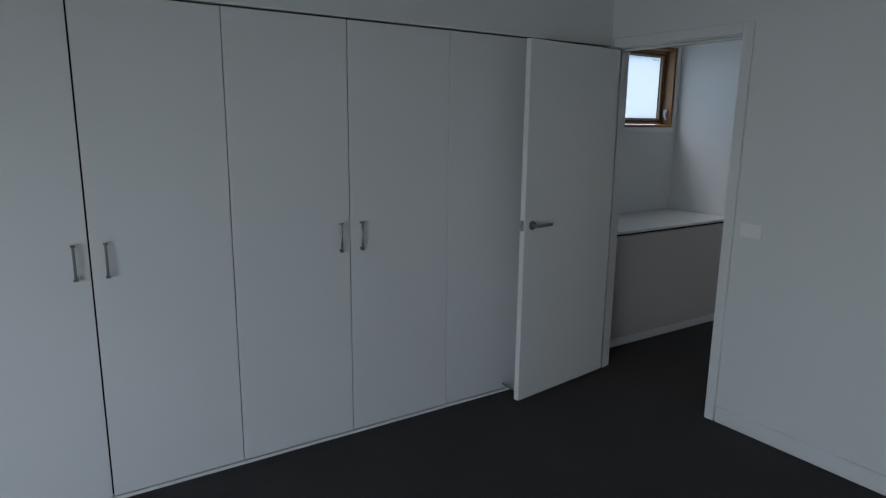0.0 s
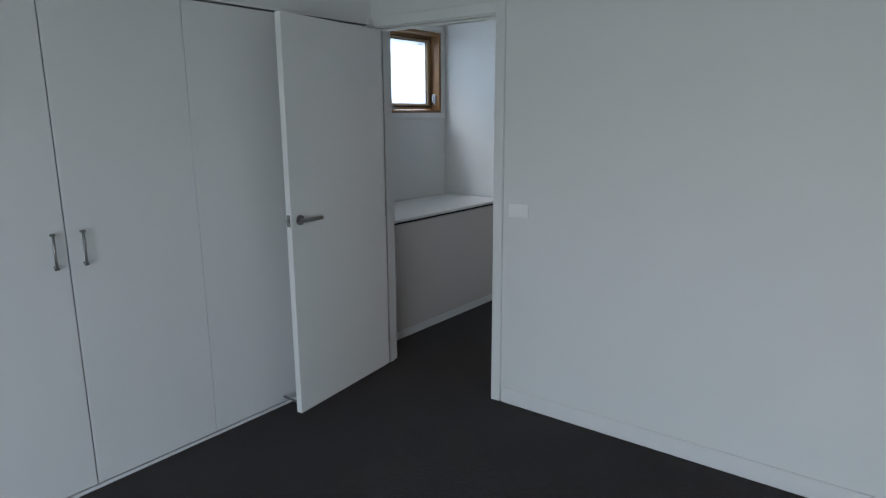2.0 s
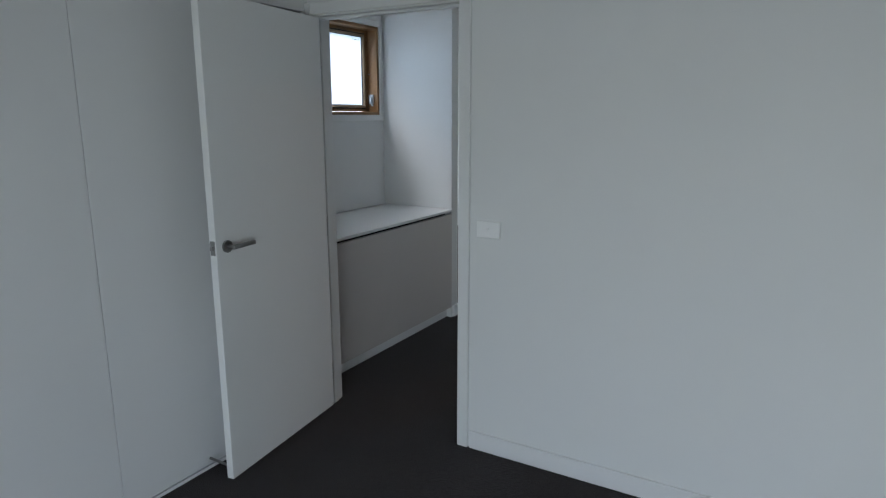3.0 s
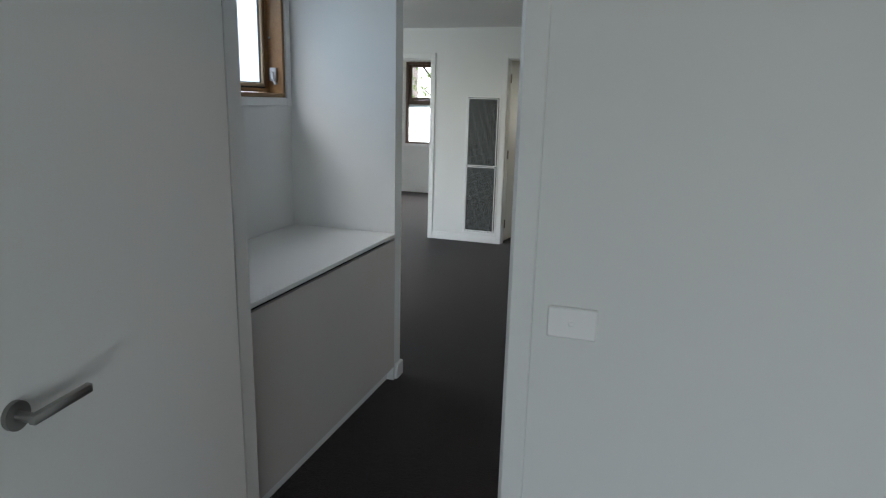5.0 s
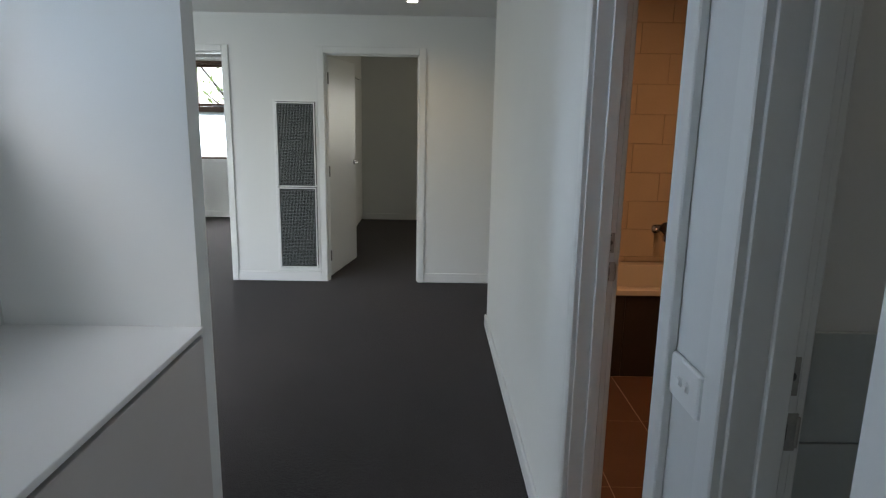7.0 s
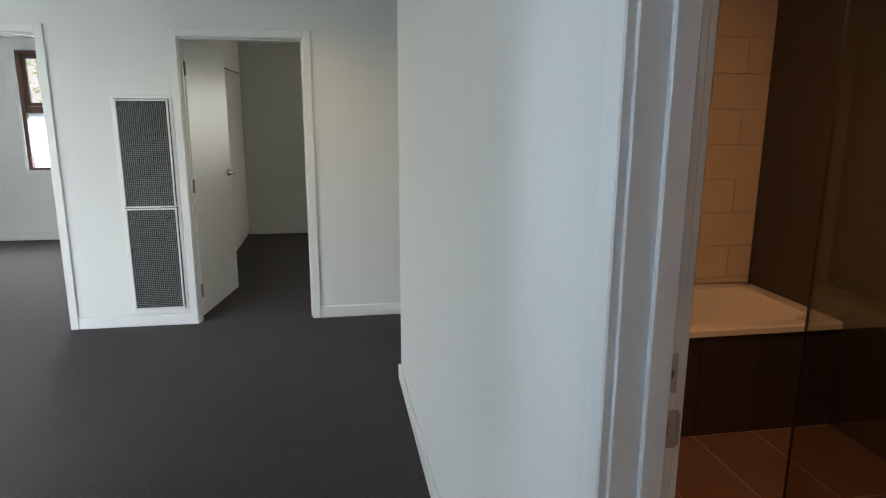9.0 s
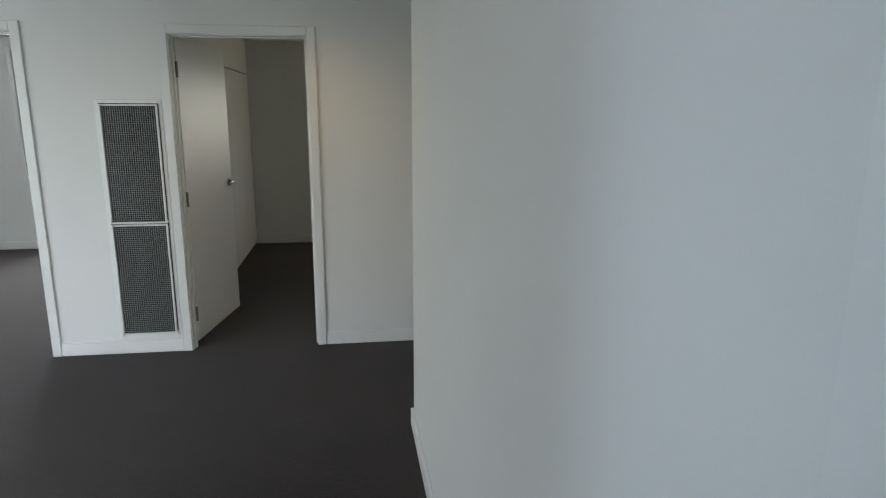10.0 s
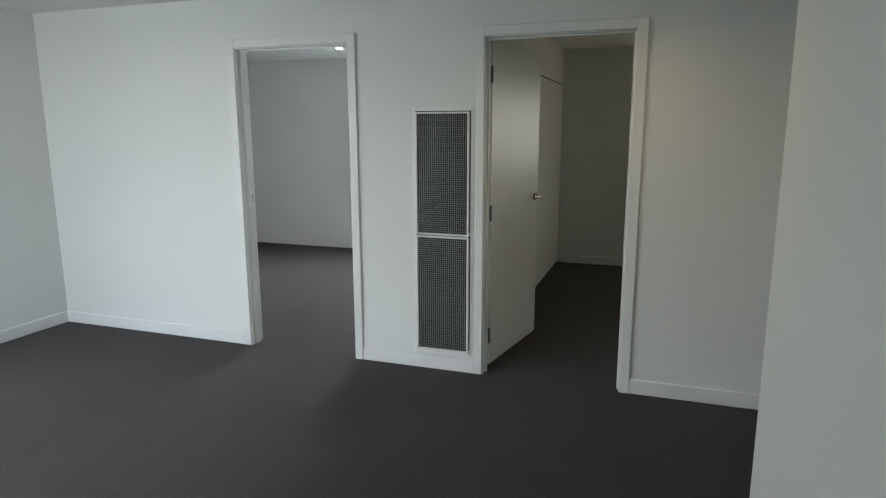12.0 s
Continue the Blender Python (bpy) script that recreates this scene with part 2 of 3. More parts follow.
# the opening is added for the unseen south window
structure("wall_living_south", bars((-3.9, -3.65, NY, 1.812, 0, H), (-1.95, -0.92, NY, 1.812, 0, H), (-3.65, -1.95, NY, 1.812, 2.3, H), (-3.65, -1.95, NY, 1.812, 0, 0.35)), WALL,
          "off-white living room wall with an opening added for light", "wall")
structure("wall_living_west", bars((-4.02, -3.9, NY, 2.0, 0, H), (-4.02, -3.9, 4.3, FAR + 0.11, 0, H), (-4.02, -3.9, 2.0, 4.3, 0, 0.3), (-4.02, -3.9, 2.0, 4.3, 2.3, H),
          (-5.4, -4.02, FAR, FAR + 0.11, 0, H), (-5.4, -5.28, FAR + 0.11, 9.27, 0, H)), WALL, "off-white living room end wall with a wide window", "wall")

# hall side with two doorways
D1, D2 = (0.16, 0.598), (0.872, 1.54)
structure("wall_hall_east", bars((HALL, HALL + HALL_WALL, 0.11, D1[0] - 0.02, 0, H), (HALL, HALL + HALL_WALL, D1[1] + 0.02, D2[0] - 0.02, 0, H), (HALL, HALL + HALL_WALL, D2[1] + 0.02, D2[1] + 0.08, 0, H),
          (HALL, HALL + HALL_WALL, D1[0] - 0.02, D1[1] + 0.02, DOOR_H + 0.02, H), (HALL, HALL + HALL_WALL, D2[0] - 0.02, D2[1] + 0.02, DOOR_H + 0.02, H)), WALL,
          "off-white hall wall with two doorways to wet rooms", "wall")
# the long stretch past the bathroom door runs in slightly towards the living room
SKEW = Matrix.Translation((HALL, D2[1] + 0.08, 0)) @ Matrix.Rotation(radians(0.62), 4, "Z")
END = 4.30 - D2[1] - 0.08
structure("wall_hall_end", bars((0, HALL_WALL, 0, END, 0, H)), WALL, "long plain off-white hall wall ending at the living room", "wall").matrix_basis = SKEW
structure("wall_living_divider", bars((HALL + HALL_WALL - 0.031, 4.3, 4.20, 4.30, 0, H)), WALL, "off-white wall between bathroom and living room", "wall")
structure("wall_living_east", bars((4.3, 4.42, 4.30, 4.5, 0, H), (4.3, 4.42, 5.4, 9.27, 0, H), (4.3, 4.42, 4.5, 5.4, 2.2, H), (4.3, 4.42, 4.5, 5.4, 0, 0.6)), WALL, "off-white end wall of the living room", "wall")

# far wall with two doorways and the grille
O1, O2 = (-2.118, -1.293), (-0.392, 0.441)
structure("wall_far", bars((-3.9, O1[0] - 0.02, FAR, FAR + 0.11, 0, H), (O1[1] + 0.02, O2[0] - 0.02, FAR, FAR + 0.11, 0, H), (O2[1] + 0.02, 4.3, FAR, FAR + 0.11, 0, H),
          (O1[0] - 0.02, O1[1] + 0.02, FAR, FAR + 0.11, DOOR_H + 0.02, H), (O2[0] - 0.02, O2[1] + 0.02, FAR, FAR + 0.11, DOOR_H + 0.02, H)), WALL,
          "off-white wall with two doorways and a return-air grille", "wall")
W2 = (-3.0, -1.8, 0.86, 2.25)
structure("wall_rear", bars((-5.28, W2[0], BACK, BACK + 0.12, 0, H), (W2[1], 1.2, BACK, BACK + 0.12, 0, H), (2.2, 4.3, BACK, BACK + 0.12, 0, H), (W2[0], W2[1], BACK, BACK + 0.12, 0, W2[2]), (W2[0], W2[1], BACK, BACK + 0.12, W2[3], H),
          (1.2, 2.2, BACK, BACK + 0.12, 0, 1.0), (1.2, 2.2, BACK, BACK + 0.12, 2.0, H)), WALL,
          "off-white rear wall with a timber window", "wall")
structure("wall_rear_divider", bars((-1.12, -1.0, FAR + 0.11, BACK, 0, H)), WALL, "off-white wall between the two rear rooms", "wall")


def skirting(name, *spans):
    return structure(name, bars(*spans, bevel=0.004), GLOSS, "low white enamel skirting board along the carpet", "skirting board")


SH, ST = 0.09, 0.016
skirting("baseboard_bedroom", (0.93, 4.3, -ST, 0, 0, SH))
skirting("baseboard_post", (-0.16, -0.145 + ST, NY + 0.02, 1.812 + ST, 0, SH))
skirting("baseboard_living_south", (-3.9, -0.165, 1.812, 1.812 + ST, 0, SH))
skirting("baseboard_hall", (-ST, 0, -0.017, END + ST, 0, SH)).matrix_basis = SKEW
skirting("baseboard_hall_short", (HALL - ST, HALL, D1[1] + 0.063, D2[0] - 0.063, 0, SH))
skirting("baseboard_divider", (HALL - 0.029, 4.3, 4.30, 4.30 + ST, 0, SH))
skirting("baseboard_far_west", (-3.9, O1[0] - 0.062, FAR - ST, FAR, 0, SH))
skirting("baseboard_far_middle", (O1[1] + 0.062, O2[0] - 0.062, FAR - ST, FAR, 0, SH))
skirting("baseboard_far_east", (O2[1] + 0.062, 4.3, FAR - ST, FAR, 0, SH))
skirting("baseboard_living_west", (-3.9, -3.9 + ST, 1.82, FAR - ST, 0, SH))
skirting("baseboard_study", (-5.28, -1.14, BACK - ST, BACK, 0, SH))
skirting("baseboard_study_west", (-5.28, -5.28 + ST, FAR + 0.12, BACK - ST, 0, SH))
skirting("baseboard_rear_room", (-0.44, 4.28, BACK - ST, BACK, 0, SH))


# ---- door frames ----
def door_frame(name, along, a0, a1, w0, w1, h, stop_at, label, trims=(True, True)):
    """Jambs, head, stops and architraves round an opening; along names the axis of the wall."""
    top = thing(name, label, "door frame", kind="structure")

    def piece(part_name, a, b, c, d, z0, z1, bevel=0.002):
        span = (a, b, c, d, z0, z1) if along == "x" else (c, d, a, b, z0, z1)
        part(part_name, bars(span, bevel=bevel), TRIM, top)

    e = 0.003
    piece("jamb", a0 - 0.02, a0, w0 - e, w1 + e, 0, h + 0.02)
    piece("jamb", a1, a1 + 0.02, w0 - e, w1 + e, 0, h + 0.02)
    piece("head_jamb", a0, a1, w0 - e, w1 + e, h, h + 0.02)
    piece("door_stop", a0, a0 + 0.011, stop_at, stop_at + 0.035, 0, h)
    piece("door_stop", a1 - 0.011, a1, stop_at, stop_at + 0.035, 0, h)
    piece("door_stop", a0 + 0.011, a1 - 0.011, stop_at, stop_at + 0.035, h - 0.011, h)
    for use, inner, outer in ((trims[0], w0, w0 - 0.018), (trims[1], w1, w1 + 0.018)):
        if not use:
            continue
        lo, hi = min(inner, outer), max(inner, outer)
        piece("architrave", a0 - 0.062, a0 - 0.006, lo, hi, 0, h + 0.062, 0.003)
        piece("architrave", a1 + 0.006, a1 + 0.062, lo, hi, 0, h + 0.062, 0.003)
        piece("architrave", a0 - 0.006, a1 + 0.006, lo, hi, h + 0.006, h + 0.062, 0.003)
    return top


door_frame("door_frame_1", "x", 0.04, 0.860, 0, 0.11, DOOR_H, 0.04, "white enamel door frame round the bedroom doorway")
door_frame("door_frame_2", "y", D1[0], D1[1], HALL, HALL + HALL_WALL, DOOR_H, HALL + 0.040, "white enamel door frame of the small grey-tiled room")
door_frame("door_frame_3", "y", D2[0], D2[1], HALL, HALL + HALL_WALL, DOOR_H, HALL + 0.040, "white enamel door frame of the bathroom")
door_frame("door_frame_4", "x", O1[0], O1[1], FAR, FAR + 0.11, DOOR_H, FAR + 0.035, "white enamel door frame of the study doorway")
door_frame("door_frame_5", "x", O2[0], O2[1], FAR, FAR + 0.11, DOOR_H, FAR + 0.035, "white enamel door frame of the rear bedroom")


# ---- doors ----
def lever(parent, x, z, face, way, along):
    """Round rose with an angled flat lever on a leaf face at local y = face; way is the outward sign, along the lever's direction."""
    bm = bmesh.new()
    tube(bm, (x, face, z), (x, face + way * 0.009, z), 0.026, 24)
    tube(bm, (x, face + way * 0.009, z), (x, face + way * 0.045, z), 0.009, 14)
    box(bm, min(x - along * 0.010, x + along * 0.125), max(x - along * 0.010, x + along * 0.125), min(face + way * 0.036, face + way * 0.050), max(face + way * 0.036, face + way * 0.050), z - 0.009, z + 0.009, 0.003, 2)
    return part("door_handle", bm, STEEL, parent, "satin steel lever handle on a round rose", True)


def door_leaf(name, m, width, label, along, z=1.055):
    """Leaf from its hinge at the local origin along +x; faces at local y = 0 and 0.035."""
    top = thing(name, label, "door", m, kind="structure")
    part("leaf", bars((0.002, width, 0, 0.035, 0.02, 2.05), bevel=0.002), DOOR, top)
    lever(top, width - 0.06, z, 0.0, -1, -1)
    lever(top, width - 0.06, z, 0.035, 1, -1)
    part("latch_plate", bars((width - 0.0005, width + 0.0015, 0.006, 0.029, z - 0.03, z + 0.03), (width, width + 0.011, 0.011, 0.024, z - 0.008, z + 0.008)), STEEL, top, "steel latch and face plate")
    for hz in (0.22, 1.02, 1.86):
        bm = bmesh.new()
        tube(bm, (-0.006, -0.004, hz - 0.05), (-0.006, -0.004, hz + 0.05), 0.007, 12)
        box(bm, -0.003, 0.0015, 0.0, 0.032, hz - 0.05, hz + 0.05)
        part("hinge", bm, HINGE, top, "steel butt hinge", True)
    return top


door_leaf("door_1", pose(0.050, -0.012, 0, 0, 0, -83.0), 0.803, "white flush door standing open against the wardrobe", 1)
door_leaf("door_2", pose(O2[0] + 0.006, FAR + 0.122, 0, 0, 0, 80.0), 0.822, "white flush door standing open into the rear bedroom", 1)


# ---- wardrobe ----
def bow_handle(parent, x, y, z, name="handle"):
    bm = bmesh.new()
    box(bm, x + 0.020, x + 0.028, y - 0.005, y + 0.005, z - 0.072, z + 0.072, 0.002)
    for s in (-1, 1):
        tube(bm, (x, y, z + s * 0.064), (x + 0.022, y, z + s * 0.064), 0.005, 10)
        box(bm, x + 0.018, x + 0.028, y - 0.009, y + 0.009, z + s * 0.068 - 0.005, z + s * 0.068 + 0.005, 0.002)
    return part(name, bm, STEEL, parent, "brushed steel bow handle", True)


SPLITS = (-4.04, -3.47, -2.897, -2.341, -1.771, -1.194, -0.62, -0.055)
GAPS = (0.002, 0.0026, 0.0034, 0.0021, 0.0027, 0.0013, 0.0020, 0.002)
wardrobe = thing("built_in_wardrobe", "white built-in wardrobe with tall flush doors, all shut", "wardrobe", pose(0, 0, 0))
# carcass coloured black so the door gaps show as deep shade
part("carcass", bars((-0.60, -0.025, -4.06, -0.03, 0.022, 2.07)), DARK, wardrobe)
part("plinth", bars((-0.60, -0.004, -4.06, -0.018, 0, 0.016), bevel=0.002), GLOSS, wardrobe, "thin white plinth strip")
part("head_trim", bars((-0.03, 0.004, -4.06, -0.018, 2.082, 2.094)), GLOSS, wardrobe)
part("end_filler", bars((-0.03, 0.0, -0.051, -0.019, 0.018, 2.08), bevel=0.001), MELAMINE, wardrobe)
for i in range(len(SPLITS) - 1):
    wide, next_wide = GAPS[i], GAPS[i + 1]
    lo, hi = SPLITS[i] + wide, SPLITS[i + 1] - next_wide
    leaf = part("wardrobe_door", bars((-0.018, 0.0, lo, hi, 0.026, 2.073), bevel=0.0012), MELAMINE, wardrobe)
    bow_handle(leaf, 0.0, (hi - 0.053) if i % 2 == 1 else (lo + 0.053), 1.058)


# ---- bench in the niche ----
bench = thing("niche_bench", "white laminate bench with a grey front panel filling the niche", "bench", pose(0, 0, 0))
part("worktop", bars((NX + 0.002, -0.137, 0.113, NY - 0.002, 0.856, 0.875), bevel=0.002), TOPMAT, bench, "white laminate worktop")
part("front_panel", bars((-0.158, -0.140, 0.113, NY - 0.002, 0.085, 0.840), bevel=0.002), PANEL, bench, "grey-white laminate front panel")
part("kickboard", bars((-0.20, -0.185, 0.113, NY - 0.002, 0, 0.082), bevel=0.002), GLOSS, bench, "white kickboard")
# black colour stands for the shade under the worktop edge
part("finger_rail", bars((-0.215, -0.200, 0.113, NY - 0.002, 0.800, 0.855)), DARK, bench, "recessed finger rail coloured black for the shade in the groove")


# ---- niche window ----
def winder(parent, x, y, z):
    bm = bmesh.new()
    box(bm, x - 0.022, x + 0.022, y - 0.018, y, z - 0.035, z + 0.035, 0.006, 2)
    tube(bm, (x, y - 0.018, z + 0.012), (x + 0.012, y - 0.034, z - 0.022), 0.007, 10)
    tube(bm, (x + 0.012, y - 0.034, z - 0.022), (x + 0.030, y - 0.034, z - 0.052), 0.005, 10, 0.008)
    return part("winder_handle", bm, WINDER, parent, "silver window winder with folding handle", True)


def pane(name, span, mat, parent, label):
    ob = part(name, bars(span), mat, parent, label)
    ob.visible_shadow = False
    return ob


wy0, wy1, wz0, wz1 = 0.42, 1.66, 1.59, 2.25
win = thing("window_1", "stained timber awning window with white frosted glass", "window", pose(0, 0, 0), kind="structure")
for nm, s in (("frame_side", (-0.93, NX + 0.004, wy0, wy0 + 0.022, wz0, wz1)), ("frame_side", (-0.93, NX + 0.004, wy1 - 0.022, wy1, wz0, wz1)),
              ("window_sill", (-0.93, NX + 0.004, wy0 + 0.022, wy1 - 0.022, wz0, wz0 + 0.022)), ("frame_head", (-0.93, NX + 0.004, wy0 + 0.022, wy1 - 0.022, wz1 - 0.022, wz1))):
    part(nm, bars(s, bevel=0.002), TIMBER, win)
sy0, sy1, sz0, sz1 = wy0 + 0.024, wy1 - 0.024, wz0 + 0.026, wz1 - 0.024


def ring_bars(x0, x1, a, b):
    """Four bars of a rectangular ring between the insets a and b from the sash's outer edge."""
    return ((x0, x1, sy0 + a, sy0 + b, sz0 + a, sz1 - a), (x0, x1, sy1 - b, sy1 - a, sz0 + a, sz1 - a),
            (x0, x1, sy0 + b, sy1 - b, sz0 + a, sz0 + b), (x0, x1, sy0 + b, sy1 - b, sz1 - b, sz1 - a))


for nm, s in zip(("sash_stile", "sash_stile", "sash_rail", "sash_rail"), ring_bars(-0.905, -0.858, 0.0, 0.020)):
    part(nm, bars(s, bevel=0.002), TIMBER, win)
part("weather_seal", bars(*ring_bars(-0.905, -0.872, 0.020, 0.029)), RUBBER, win, "black weather seal")
for nm, s in zip(("glazing_bead",) * 4, ring_bars(-0.905, -0.862, 0.029, 0.046)):
    part(nm, bars(s, bevel=0.003), SASHWOOD, win, "pale glazing bead")
part("glazing_gasket", bars(*ring_bars(-0.900, -0.876, 0.046, 0.050)), RUBBER, win, "thin black glazing gasket")
pane("pane", (-0.890, -0.884, sy0 + 0.05, sy1 - 0.05, sz0 + 0.05, sz1 - 0.05), FROST, win, "white frosted glass pane")
winder(win, -0.825, wy1 - 0.022, 1.71)
bm = bmesh.new()
tube(bm, (-0.845, wy1 - 0.032, 1.90), (-0.845, wy1 - 0.022, 1.90), 0.006, 8)
part("catch", bm, STEEL, win, "small steel catch")
part("chain_box", bars((-0.862, -0.84, 0.96, 1.15, wz0 + 0.022, wz0 + 0.045), bevel=0.003), STEEL, win, "steel chain winder box")
for nm, s in (("architrave", (NX, NX + 0.014, wy0 - 0.045, wy0 - 0.002, wz0 - 0.045, wz1 + 0.045)), ("architrave", (NX, NX + 0.014, wy1 + 0.002, wy1 + 0.045, wz0 - 0.045, wz1 + 0.045)),
              ("architrave", (NX, NX + 0.014, wy0 - 0.002, wy1 + 0.002, wz0 - 0.045, wz0 - 0.002)), ("architrave", (NX, NX + 0.014, wy0 - 0.002, wy1 + 0.002, wz1 + 0.002, wz1 + 0.045))):
    part(nm, bars(s, bevel=0.003), GLOSS, win)
marks = bmesh.new()
for k in range(5):
    box(marks, -0.8838, -0.8834, sy1 - 0.085 - k * 0.016, sy1 - 0.075 - k * 0.016, sz1 - 0.075, sz1 - 0.068)
part("glass_mark", marks, RUBBER, win, "small dark printed marks in the glass corner")

# ---- study window ----
wx0, wx1, wz0, wz1 = W2
mid = 1.58
win2 = thing("window_2", "dark timber window, clear above and frosted below", "window", pose(0, 0, 0), kind="structure")
y0, y1 = BACK - 0.004, BACK + 0.115
for nm, s in (("frame_side", (wx0, wx0 + 0.045, y0, y1, wz0, wz1)), ("frame_side", (wx1 - 0.045, wx1, y0, y1, wz0, wz1)), ("window_sill", (wx0 + 0.045, wx1 - 0.045, y0, y1, wz0, wz0 + 0.03)),
              ("frame_head", (wx0 + 0.045, wx1 - 0.045, y0, y1, wz1 - 0.045, wz1)), ("transom", (wx0 + 0.045, wx1 - 0.045, y0 + 0.02, y1, mid - 0.045, mid + 0.03)),
              ("sash_stile", (wx0 + 0.047, wx0 + 0.095, y0 + 0.04, y0 + 0.08, mid + 0.032, wz1 - 0.047)), ("sash_stile", (wx1 - 0.095, wx1 - 0.047, y0 + 0.04, y0 + 0.08, mid + 0.032, wz1 - 0.047)),
              ("sash_rail", (wx0 + 0.095, wx1 - 0.095, y0 + 0.04, y0 + 0.08, mid + 0.032, mid + 0.075)), ("sash_rail", (wx0 + 0.095, wx1 - 0.095, y0 + 0.04, y0 + 0.08, wz1 - 0.09, wz1 - 0.047))):
    part(nm, bars(s, bevel=0.003), TIMBER_DARK, win2)
pane("pane", (wx0 + 0.095, wx1 - 0.095, y0 + 0.058, y0 + 0.063, mid + 0.075, wz1 - 0.09), GLASS, win2, "clear glass pane")
pane("pane", (wx0 + 0.045, wx1 - 0.045, y0 + 0.058, y0 + 0.063, wz0 + 0.03, mid - 0.045), FROST, win2, "white frosted glass pane")
part("stay", bars((wx0 + 0.35, wx0 + 0.55, y0 + 0.004, y0 + 0.03, mid + 0.03, mid + 0.05), bevel=0.003), STEEL, win2, "steel window stay")
for nm, s in (("architrave", (wx0 - 0.045, wx0 - 0.002, BACK - 0.014, BACK, wz0 - 0.045, wz1 + 0.045)), ("architrave", (wx1 + 0.002, wx1 + 0.045, BACK - 0.014, BACK, wz0 - 0.045, wz1 + 0.045)),
              ("architrave", (wx0 - 0.002, wx1 + 0.002, BACK - 0.014, BACK, wz0 - 0.045, wz0 - 0.002)), ("architrave", (wx0 - 0.002, wx1 + 0.002, BACK - 0.014, BACK, wz1 + 0.002, wz1 + 0.045))):
    part(nm, bars(s, bevel=0.003), GLOSS, win2)


# ---- plain windows behind the walk ----
def plain_window(name, along, a0, a1, z0, z1, w0, w1, label):
    top = thing(name, label, "window", pose(0, 0, 0), kind="structure")

    def piece(nm, a, b, c, d, e, f, mat):
        s = (a, b, c, d, e, f) if along == "x" else (c, d, a, b, e, f)
        ob = part(nm, bars(s, bevel=0.0 if nm == "pane" else 0.003), mat, top)
        if nm == "pane":
            ob.visible_shadow = False

    piece("frame_side", a0, a0 + 0.05, w0, w1, z0, z1, TIMBER_DARK)
    piece("frame_side", a1 - 0.05, a1, w0, w1, z0, z1, TIMBER_DARK)
    piece("window_sill", a0 + 0.05, a1 - 0.05, w0, w1, z0, z0 + 0.05, TIMBER_DARK)
    piece("frame_head", a0 + 0.05, a1 - 0.05, w0, w1, z1 - 0.05, z1, TIMBER_DARK)
    piece("pane", a0 + 0.05, a1 - 0.05, (w0 + w1) / 2, (w0 + w1) / 2 + 0.005, z0 + 0.05, z1 - 0.05, GLASS)


plain_window("window_3", "x", 1.1, 3.8, 0.3, 2.25, -5.11, -5.01, "wide dark timber bedroom window")
plain_window("window_4", "y", 2.0, 4.3, 0.3, 2.3, -4.01, -3.91, "wide dark timber living room window")
# unseen window, added to hold the south fill lamp
plain_window("added_window_south", "x", -3.65, -1.95, 0.35, 2.3, 1.70, 1.785, "unseen living room window added for the south fill lamp")
# side window made up to go with the east fill lamp
plain_window("added_window_east", "y", 4.5, 5.4, 0.6, 2.2, 4.31, 4.41, "unseen side window added for the east fill lamp")
plain_window("window_6", "x", 1.2, 2.2, 1.0, 2.0, 9.16, 9.26, "dark timber rear bedroom window")


# ---- return-air grille ----
vx0, vx1, vz0, vz1, vm = -0.834, -0.486, 0.130, 1.642, 0.884
grille = thing("return_air_grille", "tall aluminium return-air grille with two egg-crate panels in the wall", "air vent", pose(0, FAR, 0))
F = -0.002
part("flange", bars((vx0 - 0.026, vx0 - 0.004, F - 0.005, F, vz0 - 0.026, vz1 + 0.026), (vx1 + 0.004, vx1 + 0.026, F - 0.005, F, vz0 - 0.026, vz1 + 0.026),
                    (vx0 - 0.004, vx1 + 0.004, F - 0.005, F, vz1 + 0.004, vz1 + 0.026), (vx0 - 0.004, vx1 + 0.004, F - 0.005, F, vz0 - 0.026, vz0 - 0.004), bevel=0.002), GLOSS, grille, "white flange round the grille")
# the sheet's dark colour also makes the shaded gap line round the panels
part("filter", bars((vx0 - 0.004, vx1 + 0.004, F - 0.003, F + 0.001, vz0 - 0.004, vz1 + 0.004)), FILTER, grille, "dark filter cloth, deepened to near-black for the shade of the recess")
